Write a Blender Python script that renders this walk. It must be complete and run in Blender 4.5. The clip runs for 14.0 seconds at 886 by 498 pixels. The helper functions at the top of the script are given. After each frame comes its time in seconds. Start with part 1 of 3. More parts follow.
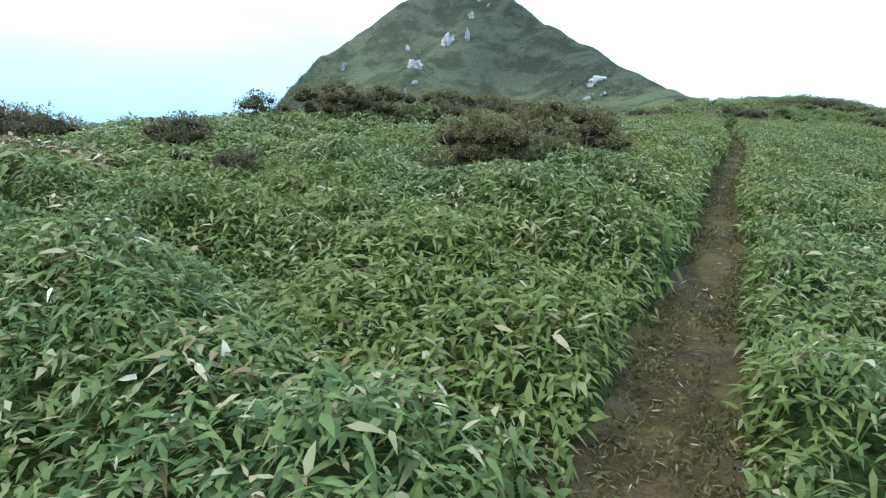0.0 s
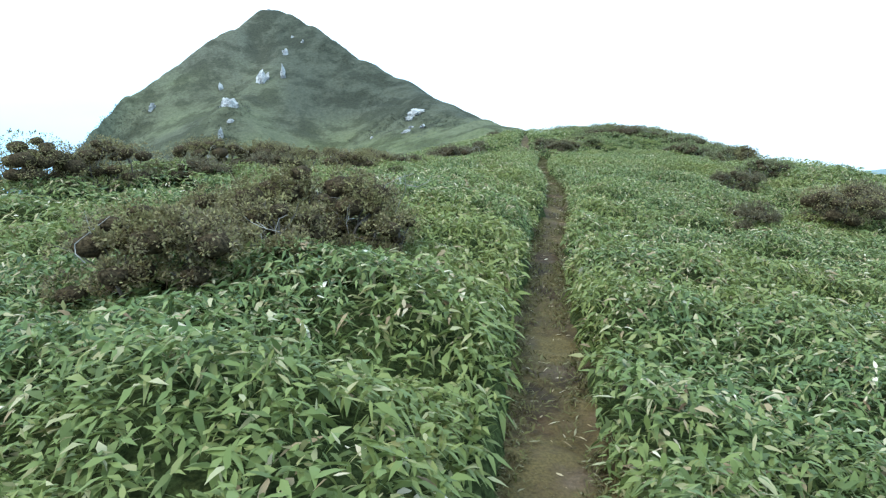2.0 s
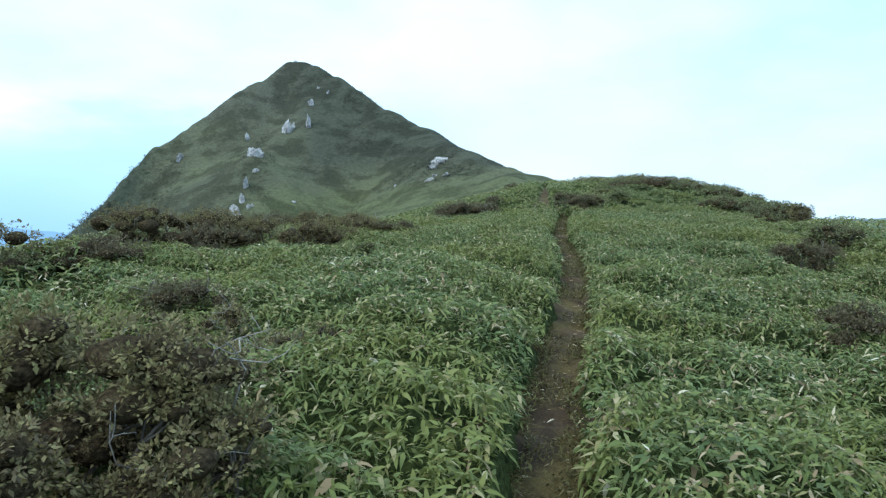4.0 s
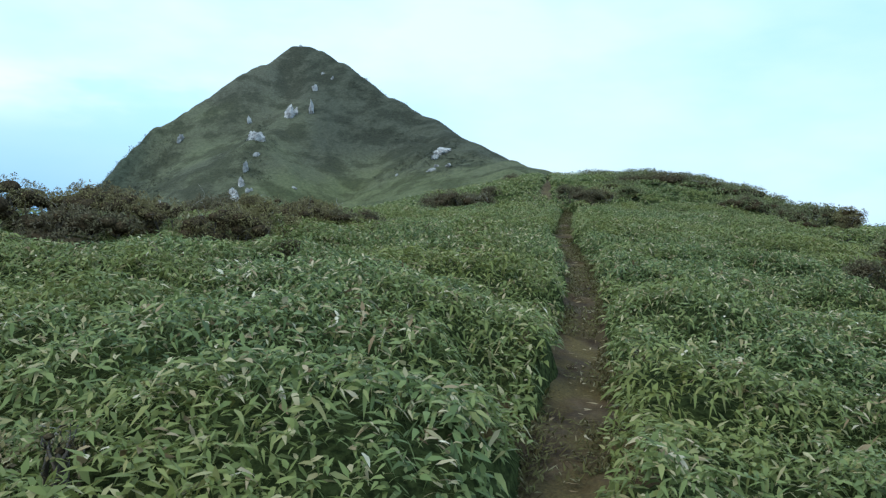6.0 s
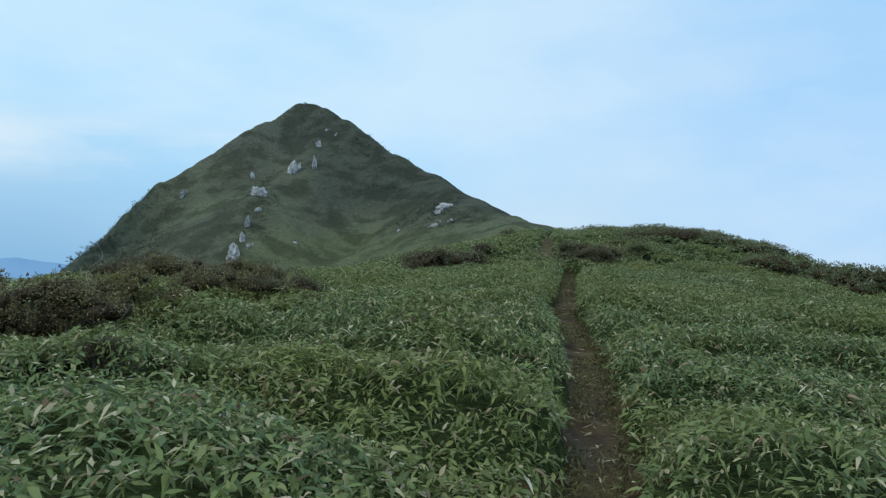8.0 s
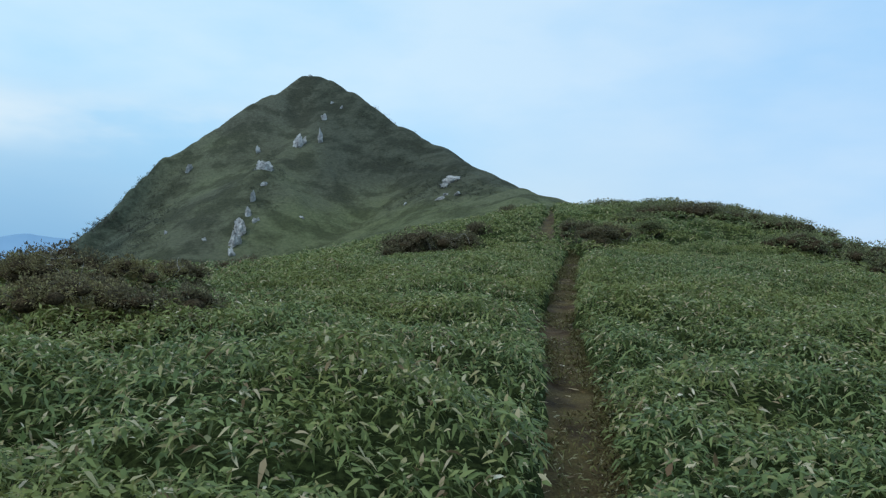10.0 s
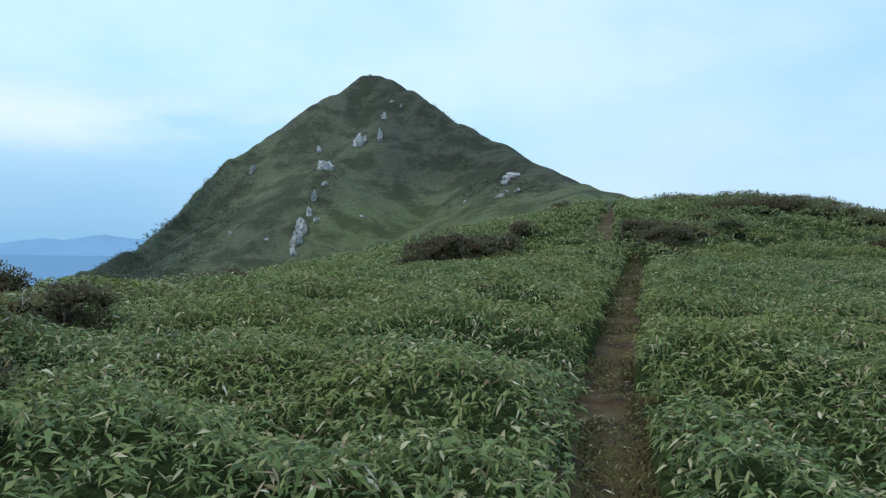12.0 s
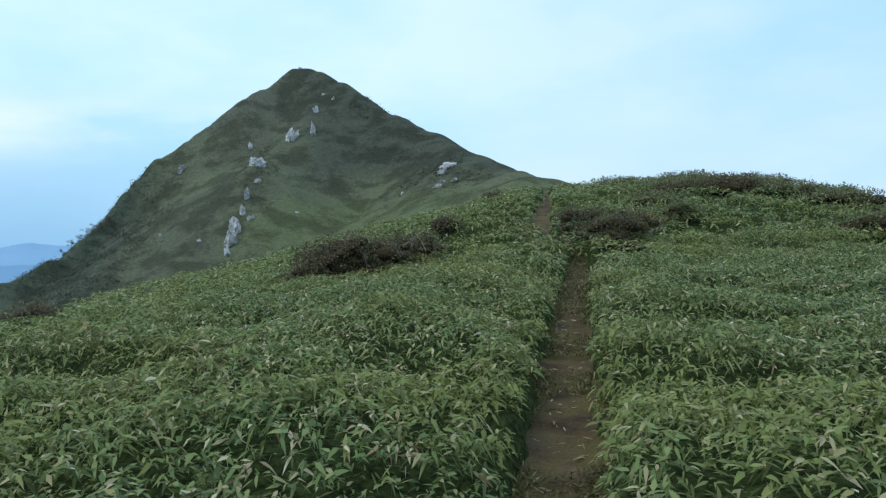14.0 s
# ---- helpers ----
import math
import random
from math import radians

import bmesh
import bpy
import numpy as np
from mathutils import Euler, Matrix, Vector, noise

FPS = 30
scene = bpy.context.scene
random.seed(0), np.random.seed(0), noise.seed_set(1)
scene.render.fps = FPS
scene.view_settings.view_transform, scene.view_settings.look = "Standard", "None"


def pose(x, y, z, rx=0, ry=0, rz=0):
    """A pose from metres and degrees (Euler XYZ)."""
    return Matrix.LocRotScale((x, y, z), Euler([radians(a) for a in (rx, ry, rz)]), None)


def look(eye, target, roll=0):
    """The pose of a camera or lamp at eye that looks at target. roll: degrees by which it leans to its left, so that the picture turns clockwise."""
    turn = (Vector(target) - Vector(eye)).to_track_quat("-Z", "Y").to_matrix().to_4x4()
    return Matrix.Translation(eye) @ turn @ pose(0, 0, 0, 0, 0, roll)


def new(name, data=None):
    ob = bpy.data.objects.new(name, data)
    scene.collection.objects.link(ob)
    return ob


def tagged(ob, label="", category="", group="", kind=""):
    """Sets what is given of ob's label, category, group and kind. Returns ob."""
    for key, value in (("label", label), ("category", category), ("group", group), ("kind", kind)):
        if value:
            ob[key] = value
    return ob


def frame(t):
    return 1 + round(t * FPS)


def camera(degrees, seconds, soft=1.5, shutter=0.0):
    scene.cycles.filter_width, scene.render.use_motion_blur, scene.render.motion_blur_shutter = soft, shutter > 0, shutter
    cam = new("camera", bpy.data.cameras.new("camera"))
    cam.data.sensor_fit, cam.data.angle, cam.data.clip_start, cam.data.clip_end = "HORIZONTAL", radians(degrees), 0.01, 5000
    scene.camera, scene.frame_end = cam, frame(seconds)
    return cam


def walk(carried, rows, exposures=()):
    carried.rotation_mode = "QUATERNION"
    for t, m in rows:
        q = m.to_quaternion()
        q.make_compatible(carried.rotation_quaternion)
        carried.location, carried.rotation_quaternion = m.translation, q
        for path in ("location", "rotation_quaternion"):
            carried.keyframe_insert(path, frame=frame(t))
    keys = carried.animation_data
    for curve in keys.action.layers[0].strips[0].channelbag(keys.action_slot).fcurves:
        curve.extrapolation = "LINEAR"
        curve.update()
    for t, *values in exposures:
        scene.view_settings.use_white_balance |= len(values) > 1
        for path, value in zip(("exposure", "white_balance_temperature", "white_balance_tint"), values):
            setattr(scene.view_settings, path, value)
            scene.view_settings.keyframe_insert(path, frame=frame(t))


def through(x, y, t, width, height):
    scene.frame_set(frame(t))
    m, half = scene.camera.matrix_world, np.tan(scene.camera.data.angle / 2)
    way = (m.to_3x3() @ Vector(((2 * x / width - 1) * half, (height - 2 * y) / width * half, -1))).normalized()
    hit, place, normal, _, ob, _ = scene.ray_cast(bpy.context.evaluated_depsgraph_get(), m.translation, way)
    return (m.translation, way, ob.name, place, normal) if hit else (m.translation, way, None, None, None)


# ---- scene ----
cam = camera(62.0, 14.0, soft=1.3)
PATH = [
    (0, (-0.326, -1.284, 1.652), (-0.2094, 0.6957, 1.3930), 2.74),
    (0.5, (-0.04, -0.579, 1.810), (0.1592, 1.3816, 1.4694), -2.03),
    (1, (0.197, 0.127, 1.834), (0.5502, 2.0659, 1.4935), -3.31),
    (1.5, (0.467, 0.726, 1.947), (1.0064, 2.6342, 1.6866), -0.08),
    (2, (0.791, 1.372, 2.077), (1.3494, 3.2858, 1.9162), -0.46),
    (2.5, (0.992, 2.019, 2.170), (1.4338, 3.9656, 2.0453), 1.26),
    (3, (1.312, 2.58, 2.218), (1.801, 4.5181, 2.1509), 1.32),
    (3.2, (1.477, 2.792, 2.308), (1.9849, 4.7263, 2.2808), 0.28),
    (5.3, (2.626, 5.511, 2.588), (3.1151, 7.4488, 2.5122), -0.84),
    (5.5, (2.702, 5.716, 2.589), (3.1935, 7.653, 2.5087), 0.73),
    (6, (3.084, 6.322, 2.591), (3.5781, 8.2592, 2.5336), 1.4),
    (6.5, (3.287, 6.944, 2.613), (3.7596, 8.8872, 2.5877), 1.07),
    (7, (3.498, 7.51, 2.710), (3.9511, 9.4576, 2.7491), 4.63),
    (7.5, (3.863, 8.087, 2.768), (4.3508, 10.0246, 2.8568), 3.24),
    (8, (4.126, 8.668, 2.780), (4.6075, 10.607, 2.8720), 1.56),
    (8.2, (4.226, 8.869, 2.836), (4.7058, 10.8077, 2.9416), 2.0),
    (10.3, (5.253, 10.87, 3.088), (5.7018, 12.819, 3.0980), 0.46),
    (10.5, (5.348, 11.086, 3.106), (5.7888, 13.0368, 3.1161), -0.49),
    (11, (5.59, 11.785, 3.126), (5.976, 13.7474, 3.1126), 0.31),
    (11.5, (5.838, 12.362, 3.155), (6.1908, 14.3306, 3.1504), 2.77),
    (12, (6.167, 12.924, 3.239), (6.4639, 14.9018, 3.2476), 0.74),
    (12.5, (6.386, 13.585, 3.275), (6.708, 15.5589, 3.2777), 0.44),
    (13, (6.664, 14.165, 3.296), (7.0254, 16.132, 3.2815), 0.05),
    (13.5, (6.942, 14.672, 3.378), (7.3616, 16.6274, 3.3659), -3.36),
    (14, (7.106, 15.267, 3.441), (7.5592, 17.2149, 3.4245), -1.89),
]
EXPOSURES = [(0, 1.0), (1.0, 1.34), (1.5, 1.36), (2.5, 1.05), (3.2, .8), (5.3, .36), (6.5, .28), (7.5, -.03), (8.2, -.18), (10.5, -.12), (11.5, -.02), (12.5, .03), (14, .07)]
walk(cam, [(t, look(eye, target, roll)) for t, eye, target, roll in PATH], EXPOSURES)

# ---- light: an overcast sky and a wide veiled sun
SUN_HEIGHT, SUN_TURN = 48, 245
world = bpy.data.worlds.new("overcast_sky")
scene.world = world
world.use_nodes = True
wt = world.node_tree
wt.nodes.clear()
w_out, w_bg = wt.nodes.new("ShaderNodeOutputWorld"), wt.nodes.new("ShaderNodeBackground")
w_sky = wt.nodes.new("ShaderNodeTexSky")
w_sky.sky_type, w_sky.sun_disc = "NISHITA", False
w_sky.sun_elevation, w_sky.sun_rotation = radians(SUN_HEIGHT), radians(SUN_TURN)
w_sky.air_density, w_sky.dust_density = 1.0, 2.5
w_co, w_map = wt.nodes.new("ShaderNodeTexCoord"), wt.nodes.new("ShaderNodeMapping")
w_map.inputs["Scale"].default_value = (1.1, 1.1, 3.0)
w_map.inputs["Location"].default_value = (3.1, 1.7, .4)
w_noise = wt.nodes.new("ShaderNodeTexNoise")
w_noise.inputs["Scale"].default_value, w_noise.inputs["Detail"].default_value, w_noise.inputs["Roughness"].default_value = 1.9, 6, .52
w_ramp = wt.nodes.new("ShaderNodeValToRGB")
w_ramp.color_ramp.elements[0].position, w_ramp.color_ramp.elements[0].color = .36, (.52, .88, 1.19, 1)
w_ramp.color_ramp.elements[1].position, w_ramp.color_ramp.elements[1].color = .64, (.76, 1.01, 1.19, 1)


def sky_ramp(socket, low, high):
    n = wt.nodes.new("ShaderNodeMapRange")
    n.interpolation_type = "SMOOTHSTEP"
    n.inputs["From Min"].default_value, n.inputs["From Max"].default_value = low, high
    wt.links.new(socket, n.inputs["Value"])
    return n.outputs["Result"]


def sky_product(a, b):
    n = wt.nodes.new("ShaderNodeMath")
    n.operation = "MULTIPLY"
    wt.links.new(a, n.inputs[0])
    wt.links.new(b, n.inputs[1])
    return n.outputs[0]


# haze over the sea to the west, a bright break in the cloud low in the north-east
w_axes = wt.nodes.new("ShaderNodeSeparateXYZ")
wt.links.new(w_co.outputs["Generated"], w_axes.inputs[0])
w_low = sky_ramp(w_axes.outputs["Z"], .24, -.02)
w_haze, w_break = wt.nodes.new("ShaderNodeMix"), wt.nodes.new("ShaderNodeMix")
w_haze.data_type = w_break.data_type = "RGBA"
w_haze.inputs[7].default_value = (.29, .58, .90, 1)
w_break.inputs[7].default_value = (.78, .98, 1.10, 1)
wt.links.new(sky_product(w_low, sky_ramp(w_axes.outputs["X"], .22, -.30)), w_haze.inputs[0])
wt.links.new(sky_product(w_low, sky_product(sky_ramp(w_axes.outputs["X"], .12, .34), sky_ramp(w_axes.outputs["X"], .72, .40))), w_break.inputs[0])
wt.links.new(w_ramp.outputs["Color"], w_haze.inputs[6])
w_cloud = wt.nodes.new("ShaderNodeMix")
w_cloud.data_type = "RGBA"
w_cloud.inputs[7].default_value = (.82, 1.0, 1.14, 1)
w_band = sky_product(sky_ramp(w_axes.outputs["Z"], .10, .155), sky_ramp(w_axes.outputs["Z"], .205, .16))
wt.links.new(sky_product(sky_product(w_band, sky_ramp(w_axes.outputs["X"], .16, .0)), sky_ramp(w_noise.outputs["Fac"], .30, .52)), w_cloud.inputs[0])
wt.links.new(w_haze.outputs[2], w_cloud.inputs[6])
wt.links.new(w_cloud.outputs[2], w_break.inputs[6])
w_dim = wt.nodes.new("ShaderNodeMix")
w_dim.data_type = "RGBA"
w_dim.blend_type = "MULTIPLY"
w_dim.inputs[0].default_value = 1
w_dim.inputs[7].default_value = (.09, .09, .09, 1)
w_mix = wt.nodes.new("ShaderNodeMix")
w_mix.data_type = "RGBA"
w_mix.inputs[0].default_value = .88
link = wt.links.new
link(w_co.outputs["Generated"], w_map.inputs["Vector"])
link(w_map.outputs["Vector"], w_noise.inputs["Vector"])
link(w_noise.outputs["Fac"], w_ramp.inputs["Fac"])
link(w_sky.outputs["Color"], w_dim.inputs[6])
link(w_dim.outputs[2], w_mix.inputs[6])
w_side, w_tint = wt.nodes.new("ShaderNodeMix"), wt.nodes.new("ShaderNodeMix")
w_side.data_type = w_tint.data_type = "RGBA"
w_side.inputs[6].default_value, w_side.inputs[7].default_value = (1.02, 1.03, 1.03, 1), (.85, .89, .99, 1)
w_tint.blend_type = "MULTIPLY"
w_tint.inputs[0].default_value = 1
link(sky_ramp(w_axes.outputs["X"], -.15, .85), w_side.inputs[0])
link(w_break.outputs[2], w_tint.inputs[6])
link(w_side.outputs[2], w_tint.inputs[7])
link(w_tint.outputs[2], w_mix.inputs[7])
link(w_mix.outputs[2], w_bg.inputs["Color"])
link(w_bg.outputs["Background"], w_out.inputs["Surface"])
w_bg.inputs["Strength"].default_value = 1.0
sun = new("sun", bpy.data.lights.new("sun", "SUN"))
sun.data.energy, sun.data.angle, sun.data.color = .9, radians(25), (1, .96, .9)
sun.matrix_world = look((0, 0, 0), (-math.sin(radians(SUN_TURN)) * math.cos(radians(SUN_HEIGHT)), -math.cos(radians(SUN_TURN)) * math.cos(radians(SUN_HEIGHT)), -math.sin(radians(SUN_HEIGHT))))


# ---- materials
def material(name):
    m = bpy.data.materials.new(name)
    m.use_nodes = True
    t = m.node_tree
    return m, t, t.nodes["Principled BSDF"]


def noise_node(t, scale, detail=4, rough=.55, stretch=None, world_space=True):
    co = t.nodes.new("ShaderNodeNewGeometry" if world_space else "ShaderNodeTexCoord")
    n = t.nodes.new("ShaderNodeTexNoise")
    n.inputs["Scale"].default_value, n.inputs["Detail"].default_value, n.inputs["Roughness"].default_value = scale, detail, rough
    source = co.outputs["Position" if world_space else "Object"]
    if stretch:
        mp = t.nodes.new("ShaderNodeMapping")
        mp.inputs["Scale"].default_value = stretch
        t.links.new(source, mp.inputs["Vector"])
        source = mp.outputs["Vector"]
    t.links.new(source, n.inputs["Vector"])
    return n.outputs["Fac"]


def ramp_node(t, fac, stops):
    r = t.nodes.new("ShaderNodeValToRGB")
    e = r.color_ramp.elements
    while len(e) < len(stops):
        e.new(.5)
    for el, (p, c) in zip(e, stops):
        el.position, el.color = p, (*c, 1)
    t.links.new(fac, r.inputs["Fac"])
    return r.outputs["Color"]


def mix_node(t, a, b, fac, blend="MIX"):
    m = t.nodes.new("ShaderNodeMix")
    m.data_type, m.blend_type = "RGBA", blend
    for socket, v in ((m.inputs[0], fac), (m.inputs[6], a), (m.inputs[7], b)):
        if isinstance(v, (int, float)):
            socket.default_value = v
        elif isinstance(v, tuple):
            socket.default_value = (*v, 1)
        else:
            t.links.new(v, socket)
    return m.outputs[2]


def bump_node(t, bsdf, height, strength, distance):
    b = t.nodes.new("ShaderNodeBump")
    b.inputs["Strength"].default_value, b.inputs["Distance"].default_value = strength, distance
    t.links.new(height, b.inputs["Height"])
    t.links.new(b.outputs["Normal"], bsdf.inputs["Normal"])


def leaf_material(name, stops, patch, gloss=.45, through=.25, patch_size=.5, sheen=.08, slope=None):
    """Leaves that differ one by one, with larger patches of another tone, and light passing through the blade."""
    m, t, bsdf = material(name)
    geo = t.nodes.new("ShaderNodeNewGeometry")
    col = ramp_node(t, geo.outputs["Random Per Island"], stops)
    f = ramp_node(t, noise_node(t, patch_size, 3), [(.42, (0, 0, 0)), (.62, (1, 1, 1))])
    bw = t.nodes.new("ShaderNodeRGBToBW")
    t.links.new(f, bw.inputs[0])
    col = mix_node(t, col, mix_node(t, col, patch, .5), bw.outputs[0])
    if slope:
        # a tint multiplied in along y: darker green low, paler high, with a ragged border
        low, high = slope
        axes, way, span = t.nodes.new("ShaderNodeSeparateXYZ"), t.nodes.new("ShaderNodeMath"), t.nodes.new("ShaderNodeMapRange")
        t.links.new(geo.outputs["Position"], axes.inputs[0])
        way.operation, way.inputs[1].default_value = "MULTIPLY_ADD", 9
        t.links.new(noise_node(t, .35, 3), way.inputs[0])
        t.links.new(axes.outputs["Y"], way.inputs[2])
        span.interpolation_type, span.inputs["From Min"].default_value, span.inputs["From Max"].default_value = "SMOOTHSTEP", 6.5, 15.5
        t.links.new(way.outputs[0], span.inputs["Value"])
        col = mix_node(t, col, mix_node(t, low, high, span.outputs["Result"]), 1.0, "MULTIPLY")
    t.links.new(col, bsdf.inputs["Base Color"])
    bsdf.inputs["Roughness"].default_value = gloss
    bsdf.inputs["Specular IOR Level"].default_value = sheen
    tr, mx = t.nodes.new("ShaderNodeBsdfTranslucent"), t.nodes.new("ShaderNodeMixShader")
    t.links.new(col, tr.inputs["Color"])
    mx.inputs["Fac"].default_value = through
    t.links.new(bsdf.outputs[0], mx.inputs[1])
    t.links.new(tr.outputs[0], mx.inputs[2])
    t.links.new(mx.outputs[0], t.nodes["Material Output"].inputs["Surface"])
    return m


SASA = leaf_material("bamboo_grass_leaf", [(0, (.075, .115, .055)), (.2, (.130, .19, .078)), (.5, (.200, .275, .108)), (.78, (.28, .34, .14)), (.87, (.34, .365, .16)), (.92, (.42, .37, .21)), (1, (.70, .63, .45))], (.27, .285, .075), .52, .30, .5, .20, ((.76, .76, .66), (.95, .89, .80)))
SASA_DRY = leaf_material("dry_bamboo_leaf", [(0, (.17, .10, .055)), (.45, (.38, .28, .165)), (.75, (.57, .47, .31)), (1, (.80, .73, .56))], (.36, .27, .15), .6, .2)
SCRUB = leaf_material("brown_scrub_leaf", [(0, (.075, .055, .038)), (.4, (.18, .14, .082)), (.75, (.265, .225, .112)), (1, (.36, .32, .15))], (.24, .215, .08), .6, .25, 2.0)
SCRUB_OLIVE = leaf_material("olive_scrub_leaf", [(0, (.11, .115, .062)), (.4, (.175, .19, .09)), (.8, (.24, .26, .115)), (1, (.34, .34, .18))], (.19, .155, .10), .6, .25, 1.1)
SCRUB_DARK = leaf_material("dark_scrub_leaf", [(0, (.085, .075, .048)), (.5, (.16, .138, .080)), (1, (.235, .21, .112))], (.17, .13, .085), .6, .25, 1.1)
FAR_SCRUB = leaf_material("mountain_scrub_leaf", [(0, (.060, .068, .050)), (.6, (.084, .094, .066)), (1, (.115, .124, .088))], (.09, .08, .065), .7, .15, .03)

# near-black green: the shade in the gaps is put into this colour
UNDER, t, b = material("grass_gap_shade")
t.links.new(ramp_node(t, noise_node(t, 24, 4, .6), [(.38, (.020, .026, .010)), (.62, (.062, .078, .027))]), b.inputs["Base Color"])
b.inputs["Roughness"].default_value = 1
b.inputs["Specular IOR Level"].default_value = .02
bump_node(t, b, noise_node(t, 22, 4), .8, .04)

GRASS, t, b = material("hill_grass")
c = ramp_node(t, noise_node(t, .35, 5), [(.3, (.09, .125, .045)), (.55, (.14, .185, .06)), (.75, (.18, .21, .08))])
c = mix_node(t, c, ramp_node(t, noise_node(t, 6, 4), [(.3, (.45, .45, .45)), (.7, (1.2, 1.2, 1.2))]), .7, "MULTIPLY")
t.links.new(c, b.inputs["Base Color"])
b.inputs["Roughness"].default_value = .9
bump_node(t, b, noise_node(t, 5, 5), .7, .15)

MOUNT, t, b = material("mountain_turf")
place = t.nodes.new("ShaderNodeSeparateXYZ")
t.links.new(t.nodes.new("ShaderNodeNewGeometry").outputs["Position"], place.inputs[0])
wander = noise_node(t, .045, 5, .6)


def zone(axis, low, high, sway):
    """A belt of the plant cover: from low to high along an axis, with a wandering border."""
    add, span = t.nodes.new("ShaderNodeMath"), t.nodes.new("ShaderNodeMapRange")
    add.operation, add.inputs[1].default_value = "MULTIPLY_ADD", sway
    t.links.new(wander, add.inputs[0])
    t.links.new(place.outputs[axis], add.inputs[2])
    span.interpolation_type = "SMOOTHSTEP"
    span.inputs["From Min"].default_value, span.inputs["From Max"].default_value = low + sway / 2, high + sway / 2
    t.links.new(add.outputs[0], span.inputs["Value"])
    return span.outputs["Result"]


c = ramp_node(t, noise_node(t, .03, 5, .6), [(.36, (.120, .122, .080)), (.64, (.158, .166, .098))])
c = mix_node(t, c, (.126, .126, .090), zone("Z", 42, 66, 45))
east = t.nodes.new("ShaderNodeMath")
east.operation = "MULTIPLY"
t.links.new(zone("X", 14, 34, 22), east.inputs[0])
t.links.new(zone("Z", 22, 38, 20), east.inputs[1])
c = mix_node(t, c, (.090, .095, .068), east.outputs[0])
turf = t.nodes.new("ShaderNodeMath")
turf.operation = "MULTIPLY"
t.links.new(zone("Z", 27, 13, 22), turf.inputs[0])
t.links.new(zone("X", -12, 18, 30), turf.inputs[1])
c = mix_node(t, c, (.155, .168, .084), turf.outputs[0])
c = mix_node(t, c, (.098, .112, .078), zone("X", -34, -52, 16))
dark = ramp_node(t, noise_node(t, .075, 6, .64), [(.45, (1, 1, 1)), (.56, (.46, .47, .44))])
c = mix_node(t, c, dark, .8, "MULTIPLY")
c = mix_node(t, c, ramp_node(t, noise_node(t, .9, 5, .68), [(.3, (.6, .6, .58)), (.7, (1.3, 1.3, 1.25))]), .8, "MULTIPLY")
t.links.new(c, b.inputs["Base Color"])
b.inputs["Roughness"].default_value = .95
b.inputs["Specular IOR Level"].default_value = .15
bump_node(t, b, noise_node(t, .8, 6, .68), 1, 1.3)

SOIL, t, b = material("trail_soil")
c = ramp_node(t, noise_node(t, 3.2, 6, .6), [(.32, (.042, .026, .014)), (.5, (.080, .052, .029)), (.7, (.15, .108, .072))])
c = mix_node(t, c, ramp_node(t, noise_node(t, 1.4, 4), [(.42, (0.5, .5, .5)), (.62, (1.15, 1.0, .75))]), .6, "MULTIPLY")
c = mix_node(t, c, ramp_node(t, noise_node(t, 60, 3), [(.35, (.6, .6, .6)), (.7, (1.3, 1.3, 1.3))]), .7, "MULTIPLY")
moss = ramp_node(t, noise_node(t, 2.3, 5, .6), [(.43, (0, 0, 0)), (.58, (1, 1, 1))])
grey = t.nodes.new("ShaderNodeRGBToBW")
t.links.new(moss, grey.inputs[0])
c = mix_node(t, c, mix_node(t, (.112, .080, .030), ramp_node(t, noise_node(t, 75, 3), [(.3, (.45, .45, .45)), (.7, (1.5, 1.5, 1.5))]), .8, "MULTIPLY"), grey.outputs[0])
t.links.new(c, b.inputs["Base Color"])
b.inputs["Roughness"].default_value = .85
b.inputs["Specular IOR Level"].default_value = .15
bump_node(t, b, noise_node(t, 26, 6, .65), .8, .02)

ROCK, t, b = material("pale_weathered_rock")
c = ramp_node(t, noise_node(t, .5, 6, .65), [(.33, (.13, .125, .115)), (.46, (.36, .345, .33)), (.64, (.60, .58, .55))])
t.links.new(c, b.inputs["Base Color"])
b.inputs["Roughness"].default_value = .9
bump_node(t, b, noise_node(t, 1.3, 6, .7), 1, .5)

BARK, t, b = material("grey_brown_bark")
t.links.new(ramp_node(t, noise_node(t, 30, 4, .6, (1, 1, .2)), [(.3, (.05, .04, .032)), (.7, (.15, .125, .10))]), b.inputs["Base Color"])
b.inputs["Roughness"].default_value = .85

# twig brown darkened to stand for the shade inside a shrub
SHADE, t, b = material("crown_shade")
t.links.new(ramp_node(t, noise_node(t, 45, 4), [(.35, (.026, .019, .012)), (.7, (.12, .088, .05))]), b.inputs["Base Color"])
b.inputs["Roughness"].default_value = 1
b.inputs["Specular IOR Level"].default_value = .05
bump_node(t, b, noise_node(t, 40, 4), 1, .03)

DEAD, t, b = material("bleached_dead_wood")
t.links.new(ramp_node(t, noise_node(t, 40, 4, .6, (1, 1, .2)), [(.3, (.20, .18, .16)), (.7, (.46, .43, .39))]), b.inputs["Base Color"])
b.inputs["Roughness"].default_value = .8

# base colour lightened to carry the haze over the water
SEA, t, b = material("hazed_sea_water")
b.inputs["Base Color"].default_value = (.15, .29, .45, 1)
b.inputs["Roughness"].default_value = .7
b.inputs["Specular IOR Level"].default_value = .15

# the blue of distance haze is painted into the hills' base colour
HAZE, t, b = material("far_hills_painted_haze")
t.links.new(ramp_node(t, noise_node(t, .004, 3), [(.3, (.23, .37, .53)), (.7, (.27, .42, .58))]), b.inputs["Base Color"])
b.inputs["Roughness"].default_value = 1
